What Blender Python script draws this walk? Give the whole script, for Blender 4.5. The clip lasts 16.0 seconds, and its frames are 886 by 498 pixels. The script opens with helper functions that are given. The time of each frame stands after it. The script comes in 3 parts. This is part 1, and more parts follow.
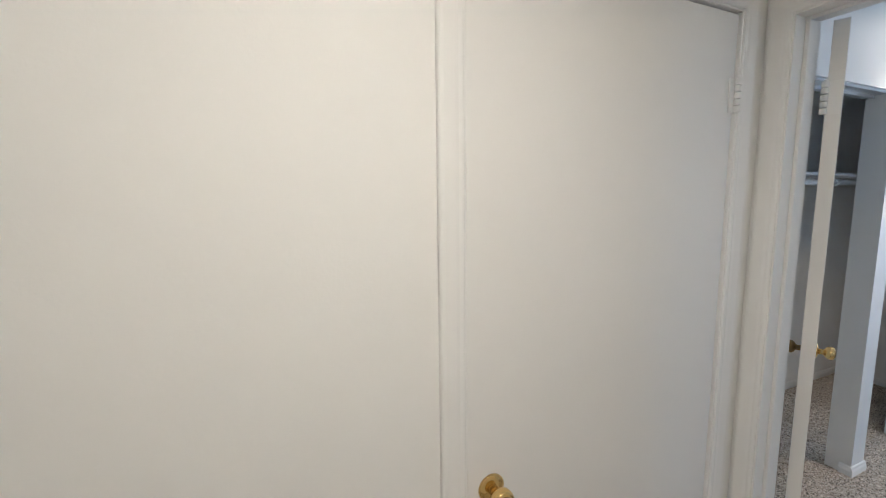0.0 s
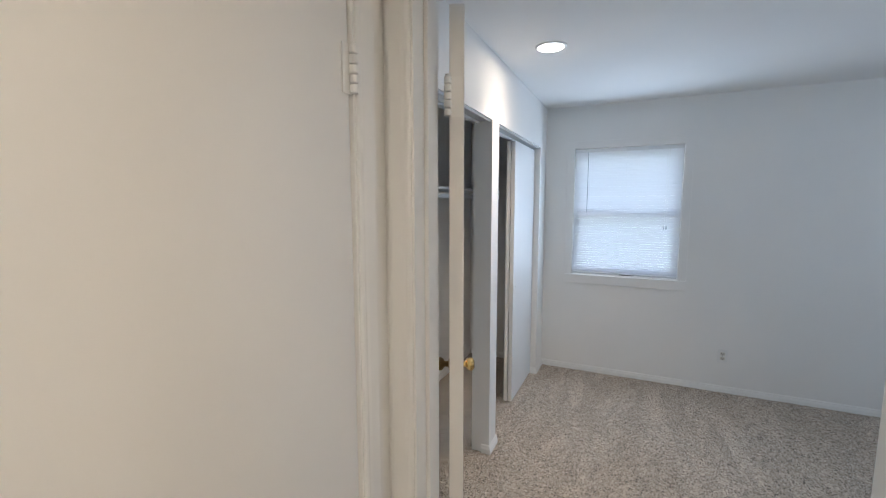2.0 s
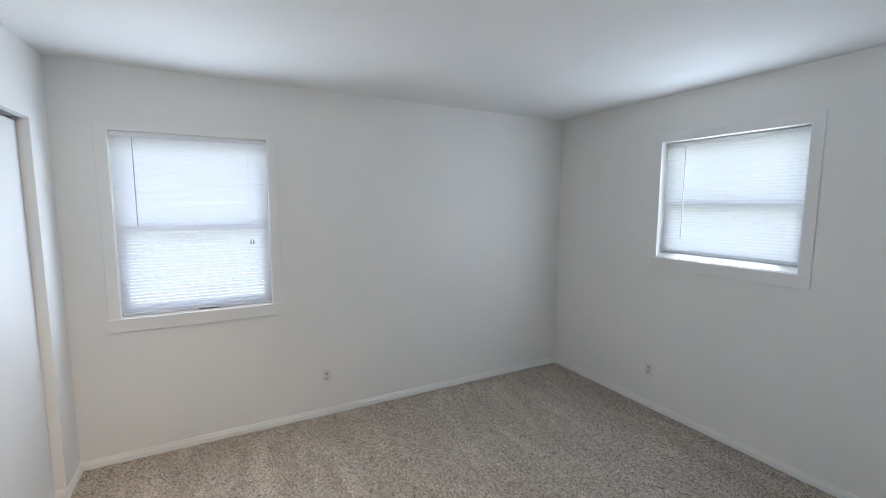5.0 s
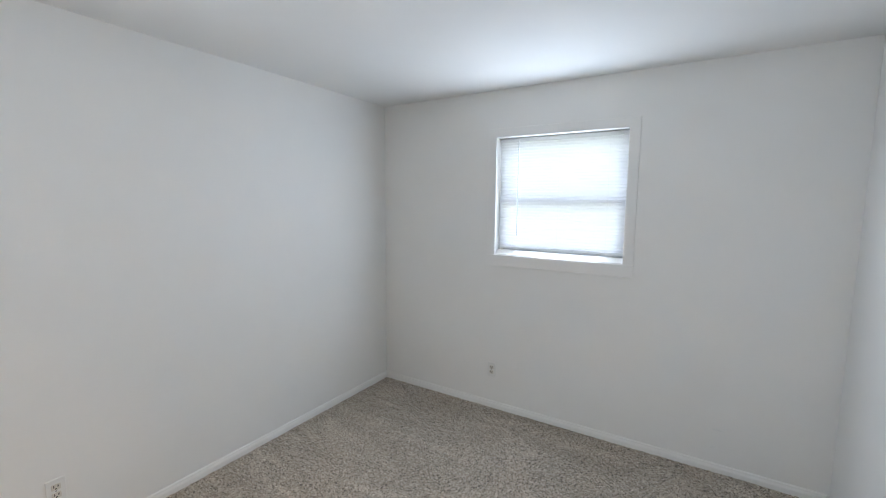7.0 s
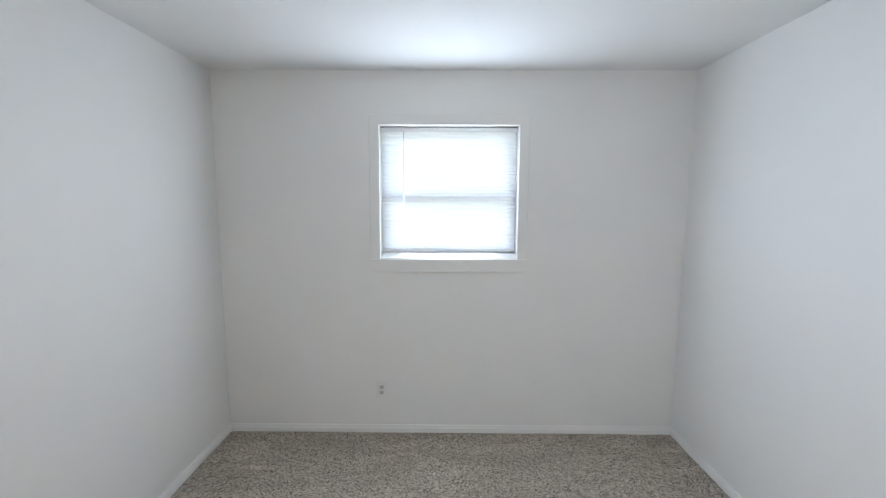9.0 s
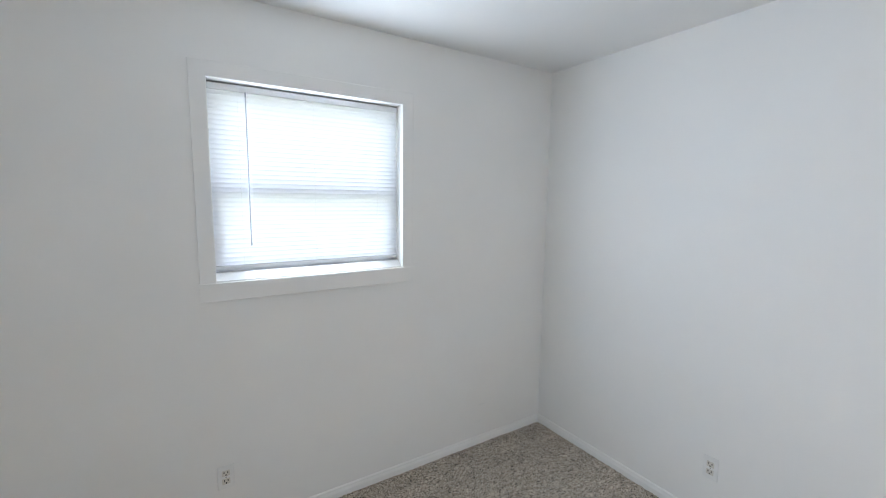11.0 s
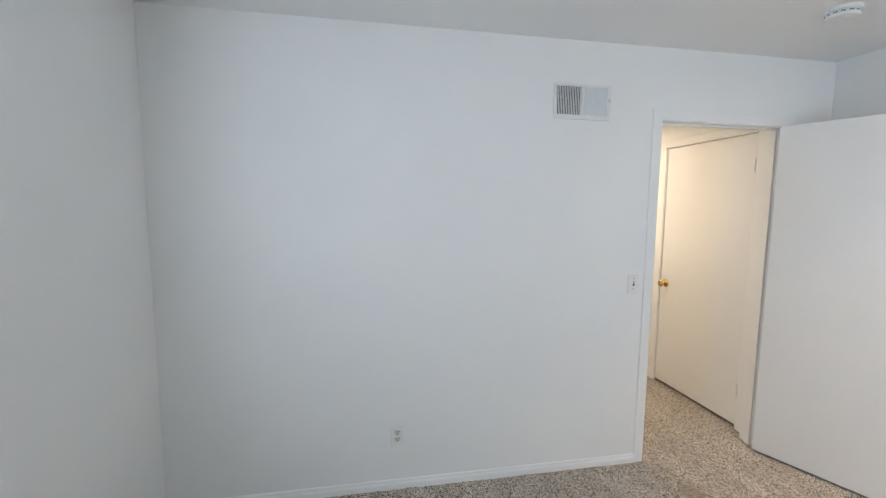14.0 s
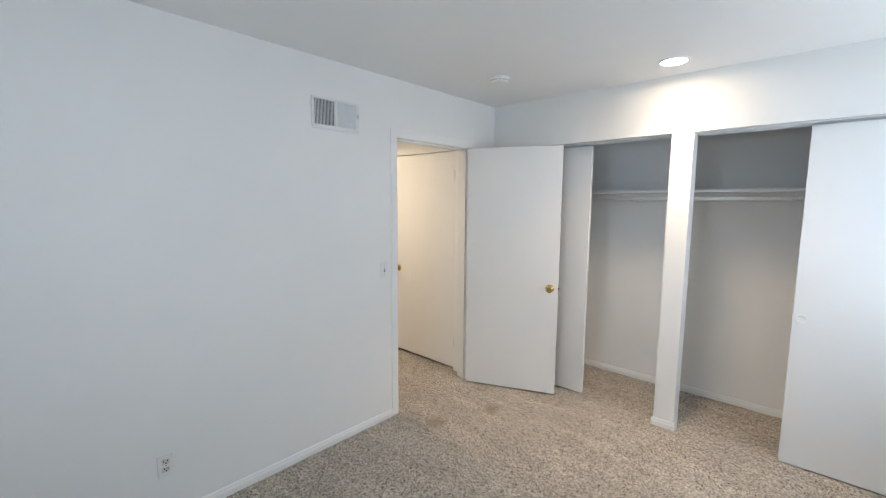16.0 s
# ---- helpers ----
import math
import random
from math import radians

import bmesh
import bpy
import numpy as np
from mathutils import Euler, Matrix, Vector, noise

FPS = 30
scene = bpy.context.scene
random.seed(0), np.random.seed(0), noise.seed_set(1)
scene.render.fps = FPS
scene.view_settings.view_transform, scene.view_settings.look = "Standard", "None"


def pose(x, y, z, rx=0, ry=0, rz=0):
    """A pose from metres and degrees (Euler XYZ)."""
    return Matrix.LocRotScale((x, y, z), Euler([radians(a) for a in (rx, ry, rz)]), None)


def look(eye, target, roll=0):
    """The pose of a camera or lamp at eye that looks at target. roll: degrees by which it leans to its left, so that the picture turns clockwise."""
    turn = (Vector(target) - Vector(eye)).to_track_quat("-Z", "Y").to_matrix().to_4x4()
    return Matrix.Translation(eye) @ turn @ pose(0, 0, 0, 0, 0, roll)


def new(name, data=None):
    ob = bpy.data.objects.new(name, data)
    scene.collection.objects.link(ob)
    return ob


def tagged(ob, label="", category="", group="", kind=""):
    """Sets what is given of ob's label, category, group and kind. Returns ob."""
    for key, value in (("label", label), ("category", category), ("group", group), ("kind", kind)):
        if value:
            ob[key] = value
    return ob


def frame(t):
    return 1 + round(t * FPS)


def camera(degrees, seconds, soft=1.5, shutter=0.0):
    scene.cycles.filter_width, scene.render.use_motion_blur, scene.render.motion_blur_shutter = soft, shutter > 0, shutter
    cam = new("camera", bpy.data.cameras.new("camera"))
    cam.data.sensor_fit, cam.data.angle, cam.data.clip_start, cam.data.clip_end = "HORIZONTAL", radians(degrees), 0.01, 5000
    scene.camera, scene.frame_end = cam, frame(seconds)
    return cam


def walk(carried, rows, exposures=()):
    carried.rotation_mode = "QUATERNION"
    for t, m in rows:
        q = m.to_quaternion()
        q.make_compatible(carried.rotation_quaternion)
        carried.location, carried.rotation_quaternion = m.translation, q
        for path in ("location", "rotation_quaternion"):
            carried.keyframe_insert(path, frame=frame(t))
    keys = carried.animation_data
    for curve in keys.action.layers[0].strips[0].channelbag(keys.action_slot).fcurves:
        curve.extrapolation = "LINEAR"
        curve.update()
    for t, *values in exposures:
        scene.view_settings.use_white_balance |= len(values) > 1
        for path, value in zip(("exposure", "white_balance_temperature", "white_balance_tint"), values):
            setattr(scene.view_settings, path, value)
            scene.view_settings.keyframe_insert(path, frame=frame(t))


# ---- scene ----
# the camera and its walk
cam = camera(93.6, 16.0, soft=1.05)
PATH = [
    (0, (0.113, 0.312, 1.549), (0.924, 2.123, 1.296), -0.6),
    (0.5, (0.229, 0.411, 1.538), (1.349, 2.051, 1.300), -0.5),
    (1, (0.380, 0.482, 1.532), (1.772, 1.899, 1.312), -0.2),
    (1.5, (0.528, 0.520, 1.550), (2.158, 1.659, 1.324), -0.1),
    (2, (0.662, 0.566, 1.564), (2.469, 1.394, 1.341), -0.1),
    (2.5, (0.780, 0.619, 1.559), (2.711, 1.094, 1.353), -0.1),
    (3, (0.929, 0.621, 1.559), (2.916, 0.742, 1.364), -0.3),
    (3.5, (1.060, 0.602, 1.552), (3.039, 0.382, 1.366), -0.5),
    (4, (1.180, 0.602, 1.557), (3.102, 0.085, 1.377), -0.5),
    (4.5, (1.372, 0.585, 1.620), (3.222, -0.142, 1.403), 0.5),
    (5, (1.51, 0.506, 1.616), (3.265, -0.428, 1.397), 0.2),
    (5.2, (1.599, 0.494, 1.614), (3.294, -0.542, 1.389), 0.3),
    (7.5, (2.425, 0.381, 1.603), (3.242, -1.429, 1.369), 0.1),
    (8, (2.649, 0.351, 1.617), (3.2, -1.556, 1.372), -0.1),
    (8.5, (2.892, 0.331, 1.596), (3.175, -1.635, 1.366), 0.1),
    (10.8, (3.656, -0.327, 1.613), (2.698, -2.063, 1.359), 0.7),
    (11, (3.678, -0.427, 1.586), (2.611, -2.101, 1.344), 0.7),
    (11.5, (3.694, -0.689, 1.569), (2.352, -2.153, 1.336), 0.6),
    (12, (3.697, -0.858, 1.585), (2.13, -2.079, 1.349), 0.6),
    (12.5, (3.725, -1.018, 1.55), (1.93, -1.873, 1.336), 0.2),
    (13, (3.687, -1.168, 1.537), (1.75, -1.612, 1.312), 0.3),
    (13.5, (3.663, -1.288, 1.543), (1.677, -1.331, 1.317), 0.5),
    (14, (3.691, -1.456, 1.532), (1.734, -1.097, 1.325), 0.5),
    (14.5, (3.724, -1.589, 1.556), (1.875, -0.858, 1.342), 0.5),
    (15, (3.773, -1.67, 1.55), (2.079, -0.63, 1.333), 0.5),
    (15.5, (3.829, -1.76, 1.554), (2.3, -0.49, 1.335), 0.5),
    (16, (3.808, -1.787, 1.57), (2.463, -0.323, 1.346), 0.4),
]
walk(cam, [(t, look(eye, target, roll)) for t, eye, target, roll in PATH], [(0.0, 1.82, 5280, 6), (1.0, 1.82, 5500, 7), (2.0, 1.85, 5750, 8), (3.0, 1.92, 5830, 8), (3.5, 1.95, 5930, 8), (5.0, 2.14, 6250, 9), (7.5, 2.52, 6350, 10), (8.5, 2.55, 6350, 10), (11.0, 2.5, 6400, 10), (12.5, 2.42, 6400, 9), (14.0, 2.38, 6320, 9), (16.0, 2.32, 6280, 8)])

# plan of the bedroom, in metres
WEST, EAST, SOUTH, NORTH, CEIL = 1.56, 4.615, -2.448, 1.327, 2.407
HALL_FACE = 1.445          # hall side of the bedroom's west wall
HALL_NORTH = 1.062          # hall side of the hall's north wall
HALL_SOUTH = 0.0
HALL_WEST = -1.6
CLOSET_BACK, CLOSET_WEST, CLOSET_EAST = 2.07, 1.60, 4.60
LAMP = (3.072, 1.02)
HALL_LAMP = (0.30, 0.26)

# ---- daylight, lamps ----
world = bpy.data.worlds.new("sky")
scene.world = world
world.use_nodes = True
wn = world.node_tree
sky = wn.nodes.new("ShaderNodeTexSky")
sky.sky_type, sky.sun_disc = "NISHITA", False
sky.sun_elevation, sky.sun_rotation = radians(50), radians(285)
wn.links.new(sky.outputs[0], wn.nodes["Background"].inputs[0])
wn.nodes["Background"].inputs[1].default_value = 0.15

sun = new("sun", bpy.data.lights.new("sun", "SUN"))
sun.data.energy, sun.data.angle, sun.data.color = 4.5, radians(0.6), (1.0, 0.95, 0.88)
sun.matrix_world = look((-6.2, 1.7, 7.66), (0, 0, 0))


def area_lamp(name, eye, target, w, h, watts, colour):
    ob = new(name, bpy.data.lights.new(name, "AREA"))
    ob.data.shape, ob.data.size, ob.data.size_y = "RECTANGLE", w, h
    ob.data.energy, ob.data.color = watts, colour
    ob.matrix_world = look(eye, target)
    return ob


SKYLIGHT = (0.72, 0.835, 1.0)
east_light = area_lamp("window_light_east", (EAST + 0.001, 0.643, 1.47), (0, 0.643, 1.47), 0.85, 1.11, 2.8, SKYLIGHT)
east_light.data.spread = radians(165)
area_lamp("window_light_south", (3.103, SOUTH - 0.050, 1.635), (3.103, 0.5, 1.635), 0.64, 0.77, 2.6, SKYLIGHT)
# the sky seen by the backs of the blinds, in the outer plane of each opening
area_lamp("sky_light_east", (EAST + 0.19, 0.643, 1.47), (0, 0.643, 1.47), 0.95, 1.2, 1.45, (0.97, 0.955, 1.0))
area_lamp("sky_light_south", (3.10, SOUTH - 0.19, 1.64), (3.10, 3, 1.64), 1.05, 1.0, 1.15, (0.97, 0.955, 1.0))

def disc_lamp(name, x, y, watts, spread, colour):
    """Light of a recessed lamp's lens, shining down."""
    ob = area_lamp(name, (x, y, CEIL - 0.012), (x, y, 0), 0.14, 0.14, watts, colour)
    ob.data.shape, ob.data.spread = "DISK", radians(spread)
    return ob


disc_lamp("downlight_beam", LAMP[0], LAMP[1], 1.45, 104, (1.0, 0.76, 0.54))
disc_lamp("downlight_glow", LAMP[0], LAMP[1], 0.8, 176, (1.0, 0.76, 0.54))
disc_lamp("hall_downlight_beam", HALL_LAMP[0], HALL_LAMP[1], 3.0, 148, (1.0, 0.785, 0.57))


# ---- materials ----
def material(name):
    m = bpy.data.materials.new(name)
    m.use_nodes = True
    return m, m.node_tree, m.node_tree.nodes["Principled BSDF"]


def link(tree, a, b):
    tree.links.new(a, b)


def noise_node(tree, scale, detail=3.0, rough=0.5, stretch=None):
    tc = tree.nodes.new("ShaderNodeTexCoord")
    n = tree.nodes.new("ShaderNodeTexNoise")
    n.inputs["Scale"].default_value, n.inputs["Detail"].default_value, n.inputs["Roughness"].default_value = scale, detail, rough
    src = tc.outputs["Object"]
    if stretch:
        mp = tree.nodes.new("ShaderNodeMapping")
        mp.inputs["Scale"].default_value = stretch
        link(tree, src, mp.inputs["Vector"])
        src = mp.outputs["Vector"]
    link(tree, src, n.inputs["Vector"])
    return n


def ramp(tree, fac, stops):
    r = tree.nodes.new("ShaderNodeValToRGB")
    while len(r.color_ramp.elements) < len(stops):
        r.color_ramp.elements.new(0.5)
    for e, (p, c) in zip(r.color_ramp.elements, stops):
        e.position, e.color = p, (*c, 1)
    link(tree, fac, r.inputs["Fac"])
    return r


def mixed(tree, fac, a, b, mode="MIX"):
    m = tree.nodes.new("ShaderNodeMix")
    m.data_type, m.blend_type = "RGBA", mode
    for sock, v in ((m.inputs[0], fac), (m.inputs[6], a), (m.inputs[7], b)):
        if isinstance(v, bpy.types.NodeSocket):
            link(tree, v, sock)
        elif isinstance(v, (int, float)):
            sock.default_value = v
        else:
            sock.default_value = (*v, 1)
    return m.outputs[2]


def bump(tree, bsdf, height, strength, distance):
    b = tree.nodes.new("ShaderNodeBump")
    b.inputs["Strength"].default_value, b.inputs["Distance"].default_value = strength, distance
    link(tree, height, b.inputs["Height"])
    link(tree, b.outputs[0], bsdf.inputs["Normal"])


def paint(name, colour, rough, grain=130.0, strength=0.25, dist=0.0012, streak=None, vary=0.03):
    """Painted surface: roller texture, faint scuffs and uneven sheen."""
    m, t, b = material(name)
    large = noise_node(t, 1.7, 4.0, 0.6)
    fine = noise_node(t, grain, 3.0, 0.55, stretch=streak)
    low = tuple(c * (1 - vary) for c in colour)
    r = ramp(t, large.outputs["Fac"], [(0.32, low), (0.7, colour)])
    scuff = noise_node(t, 9.0, 6.0, 0.7)
    sr = ramp(t, scuff.outputs["Fac"], [(0.66, (0, 0, 0)), (0.80, (0.35, 0.35, 0.35))])
    link(t, mixed(t, sr.outputs[0], r.outputs[0], tuple(c * 0.93 for c in colour)), b.inputs["Base Color"])
    rr = ramp(t, large.outputs["Fac"], [(0.3, (rough - 0.06,) * 3), (0.7, (rough + 0.06,) * 3)])
    link(t, rr.outputs[0], b.inputs["Roughness"])
    bump(t, b, fine.outputs["Fac"], strength, dist)
    return m


WALL = paint("wall_paint", (0.87, 0.865, 0.84), 0.62)
CEILING = paint("ceiling_paint", (0.87, 0.87, 0.855), 0.8, 220.0, 0.4, 0.002)
TRIM = paint("trim_paint", (0.87, 0.865, 0.84), 0.42, 60.0, 0.02, 0.0004, (1, 1, 0.3), 0.02)
DOOR = paint("door_paint", (0.85, 0.84, 0.815), 0.42, 55.0, 0.15, 0.0008, (1, 1, 0.1))
PANEL = paint("panel_paint", (0.81, 0.81, 0.795), 0.45, 55.0, 0.15, 0.0008, (1, 1, 0.1))
SHELF = paint("shelf_paint", (0.86, 0.855, 0.83), 0.5, 60.0, 0.15, 0.0008)


def plain(name, colour, rough=0.5, metal=0.0, vary=0.06, scale=30.0):
    m, t, b = material(name)
    n = noise_node(t, scale, 4.0, 0.6)
    r = ramp(t, n.outputs["Fac"], [(0.3, tuple(c * (1 - vary) for c in colour)), (0.7, colour)])
    link(t, r.outputs[0], b.inputs["Base Color"])
    rr = ramp(t, n.outputs["Fac"], [(0.3, (max(rough - 0.05, 0.03),) * 3), (0.7, (rough + 0.05,) * 3)])
    link(t, rr.outputs[0], b.inputs["Roughness"])
    b.inputs["Metallic"].default_value = metal
    return m


BRASS = plain("polished_brass", (0.80, 0.56, 0.22), 0.16, 1.0, 0.15)
BRASS_DARK = plain("tarnished_brass", (0.42, 0.30, 0.14), 0.35, 1.0, 0.3)
STEEL = plain("dull_steel", (0.45, 0.44, 0.42), 0.38, 1.0, 0.2)
PLASTIC = plain("white_plastic", (0.84, 0.84, 0.82), 0.32)
SHADE_SLOT = plain("slot_shade_grey", (0.36, 0.36, 0.35), 0.6)
# near-black: painted shade of outlet and switch slots, also the blind's dark label
SLOT = plain("dark_slot", (0.03, 0.028, 0.025), 0.6)
VINYL = plain("white_vinyl", (0.82, 0.83, 0.84), 0.35)
TRACK = plain("track_metal", (0.66, 0.66, 0.65), 0.42, 0.4)
VENT_WHITE = plain("vent_enamel", (0.80, 0.80, 0.78), 0.4)
VENT_GREY = plain("vent_louvre_enamel", (0.70, 0.72, 0.72), 0.45)
DUCT_SHADE = plain("duct_shade", (0.15, 0.145, 0.14), 0.7)
WAND = plain("clear_wand", (0.34, 0.36, 0.40), 0.25)
CORD = plain("blind_cord", (0.80, 0.80, 0.78), 0.7)
EXTERIOR = plain("exterior_siding", (0.45, 0.43, 0.40), 0.8)
ALMOND = plain("almond_socket", (0.70, 0.67, 0.60), 0.35)
FILLER = plain("wall_filler", (0.86, 0.86, 0.84), 0.8)

# translucent vinyl slats
SLAT, t, b = material("vinyl_slat")
tr = t.nodes.new("ShaderNodeBsdfTranslucent")
tr.inputs["Color"].default_value = (0.93, 0.92, 0.95, 1)
mx = t.nodes.new("ShaderNodeMixShader")
mx.inputs[0].default_value = 0.52
b.inputs["Base Color"].default_value, b.inputs["Roughness"].default_value = (0.85, 0.87, 0.90, 1), 0.4
link(t, b.outputs[0], mx.inputs[1])
link(t, tr.outputs[0], mx.inputs[2])
link(t, mx.outputs[0], t.nodes["Material Output"].inputs["Surface"])

# clear window glass
GLASS, t, b = material("window_glass")
b.inputs["Transmission Weight"].default_value, b.inputs["Roughness"].default_value, b.inputs["IOR"].default_value = 1.0, 0.0, 1.45
b.inputs["Base Color"].default_value = (0.96, 0.98, 0.97, 1)

# the lit lens of a recessed lamp
LENS, t, b = material("lamp_lens")
b.inputs["Base Color"].default_value = (0.9, 0.9, 0.88, 1)
b.inputs["Emission Color"].default_value, b.inputs["Emission Strength"].default_value = (1.0, 0.93, 0.84, 1), 2.5

# cut-pile carpet: beige and grey yarn with dark flecks, vacuum lanes, two old stains
CARPET, t, b = material("speckled_carpet")
tc = t.nodes.new("ShaderNodeTexCoord")
vor = t.nodes.new("ShaderNodeTexVoronoi")
vor.inputs["Scale"].default_value = 195.0
vor.inputs["Randomness"].default_value = 1.0
link(t, tc.outputs["Object"], vor.inputs["Vector"])
sep = t.nodes.new("ShaderNodeSeparateColor")
link(t, vor.outputs["Color"], sep.inputs[0])
yarn = ramp(t, sep.outputs[0], [(0.0, (0.03, 0.024, 0.018)), (0.12, (0.09, 0.074, 0.058)), (0.19, (0.36, 0.305, 0.245)), (0.55, (0.50, 0.435, 0.36)), (0.85, (0.64, 0.575, 0.485)), (1.0, (0.82, 0.77, 0.68))])
mid = noise_node(t, 34.0, 4.0, 0.6)
mr = ramp(t, mid.outputs["Fac"], [(0.3, (0.86, 0.85, 0.83)), (0.7, (1.10, 1.10, 1.10))])
col = mixed(t, 1.0, yarn.outputs[0], mr.outputs[0], "MULTIPLY")
lane = noise_node(t, 3.4, 4.0, 0.6, stretch=(0.5, 2.1, 1))
lane.inputs["Distortion"].default_value = 0.8
lr = ramp(t, lane.outputs["Fac"], [(0.38, (0.89, 0.88, 0.87)), (0.52, (0.98, 0.98, 0.98)), (0.64, (1.13, 1.13, 1.13))])
col = mixed(t, 1.0, col, lr.outputs[0], "MULTIPLY")
for sx, sy, size in ((1.86, 0.28, 0.10), (2.04, 0.69, 0.085)):
    d = t.nodes.new("ShaderNodeVectorMath")
    d.operation = "DISTANCE"
    link(t, tc.outputs["Object"], d.inputs[0])
    d.inputs[1].default_value = (sx, sy, 0.0)
    wob = t.nodes.new("ShaderNodeMath")
    wob.operation = "MULTIPLY_ADD"
    link(t, mid.outputs["Fac"], wob.inputs[0])
    wob.inputs[1].default_value = 0.16
    link(t, d.outputs["Value"], wob.inputs[2])
    st = ramp(t, wob.outputs[0], [(size * 0.6 + 0.05, (0.62, 0.62, 0.62)), (size + 0.09, (0, 0, 0))])
    col = mixed(t, st.outputs[0], col, (0.24, 0.17, 0.10))
link(t, col, b.inputs["Base Color"])
b.inputs["Roughness"].default_value = 0.95
b.inputs["Specular IOR Level"].default_value = 0.1
b.inputs["Sheen Weight"].default_value = 0.15
fz = noise_node(t, 420.0, 2.0, 0.6)
bump(t, b, fz.outputs["Fac"], 0.8, 0.004)

LAWN, t, b = material("lawn")
n = noise_node(t, 6.0, 6.0, 0.7)
link(t, ramp(t, n.outputs["Fac"], [(0.3, (0.05, 0.09, 0.03)), (0.7, (0.12, 0.18, 0.06))]).outputs[0], b.inputs["Base Color"])
LEAF, t, b = material("hedge_leaf")
n = noise_node(t, 3.0, 4.0, 0.7)
link(t, ramp(t, n.outputs["Fac"], [(0.3, (0.04, 0.09, 0.03)), (0.7, (0.11, 0.19, 0.06))]).outputs[0], b.inputs["Base Color"])


# ---- mesh helpers ----
ORIGIN = {}


def thing(name, at, label, category="", group="", kind=""):
    ob = new(name)
    ob.location = at
    ob.empty_display_size = 0.05
    ORIGIN[ob.name] = Vector(at)
    return tagged(ob, label, category, group, kind)


def finish(bm, name, mats):
    bmesh.ops.recalc_face_normals(bm, faces=bm.faces)
    me = bpy.data.meshes.new(name)
    bm.to_mesh(me)
    bm.free()
    for m in mats if isinstance(mats, (list, tuple)) else [mats]:
        me.materials.append(m)
    return me


def part(name, bm, mat, parent, label="", smooth=False):
    """One mesh under a thing or a part; bm is in world metres."""
    at = ORIGIN[parent.name]
    bmesh.ops.translate(bm, verts=bm.verts, vec=-at)
    if smooth:
        for f in bm.faces:
            f.smooth = True
    ob = new(name, finish(bm, name, mat))
    ob.parent = parent
    ORIGIN[ob.name] = at
    return tagged(ob, label)


def solid(name, bm, mat, label="", category="", kind="structure"):
    return tagged(new(name, finish(bm, name, mat)), label, category, "", kind)


def box(lo, hi, bevel=0.0, bm=None, segments=1):
    bm = bm or bmesh.new()
    own = bmesh.new() if bevel else bm
    lo, hi = Vector(lo), Vector(hi)
    r = bmesh.ops.create_cube(own, size=1.0)
    for v in r["verts"]:
        v.co = Vector((a + (b_ - a) * (c + 0.5) for a, b_, c in zip(lo, hi, v.co)))
    if bevel:
        bmesh.ops.bevel(own, geom=own.edges[:], offset=bevel, segments=segments, affect="EDGES", profile=0.6)
        tmp = bpy.data.meshes.new("tmp")
        own.to_mesh(tmp)
        own.free()
        bm.from_mesh(tmp)
        bpy.data.meshes.remove(tmp)
    return bm


def slab(axis, a, b_, u0, u1, z0, z1, holes=()):
    """A wall across axis from a to b_, along the other axis from u0 to u1, with holes (u0, u1, z0, z1) through it."""
    us = sorted({u0, u1, *(h[0] for h in holes), *(h[1] for h in holes)})
    zs = sorted({z0, z1, *(h[2] for h in holes), *(h[3] for h in holes)})
    us, zs = [u for u in us if u0 <= u <= u1], [z for z in zs if z0 <= z <= z1]

    def full(i, j):
        if not (0 <= i < len(us) - 1 and 0 <= j < len(zs) - 1):
            return False
        u, z = (us[i] + us[i + 1]) / 2, (zs[j] + zs[j + 1]) / 2
        return not any(h[0] < u < h[1] and h[2] < z < h[3] for h in holes)

    bm, made = bmesh.new(), {}

    def vert(d, u, z):
        if (d, u, z) not in made:
            made[d, u, z] = bm.verts.new((d, u, z) if axis == "x" else (u, d, z))
        return made[d, u, z]

    for i in range(len(us) - 1):
        for j in range(len(zs) - 1):
            if not full(i, j):
                continue
            p, q, r, s = us[i], us[i + 1], zs[j], zs[j + 1]
            for d in (a, b_):
                bm.faces.new([vert(d, p, r), vert(d, q, r), vert(d, q, s), vert(d, p, s)])
            for ok, e, f in ((full(i - 1, j), (p, r), (p, s)), (full(i + 1, j), (q, r), (q, s)), (full(i, j - 1), (p, r), (q, r)), (full(i, j + 1), (p, s), (q, s))):
                if not ok:
                    bm.faces.new([vert(a, *e), vert(a, *f), vert(b_, *f), vert(b_, *e)])
    return bm


def sweep(profile, start, end, out, side, mitre=(0, 0)):
    """A profile of (across, depth) points swept from start to end; across runs along side, depth along out; mitre slides each end by across."""
    bm = bmesh.new()
    start, end, out, side = (Vector(v) for v in (start, end, out, side))
    along = (end - start).normalized()
    rings = []
    for at, k in ((start, mitre[0]), (end, mitre[1])):
        rings.append([bm.verts.new(at + side * w + out * d + along * (k * w)) for w, d in profile])
    n = len(profile)
    for i in range(n):
        bm.faces.new([rings[0][i], rings[0][(i + 1) % n], rings[1][(i + 1) % n], rings[1][i]])
    bm.faces.new(rings[0])
    bm.faces.new(rings[1][::-1])
    return bm


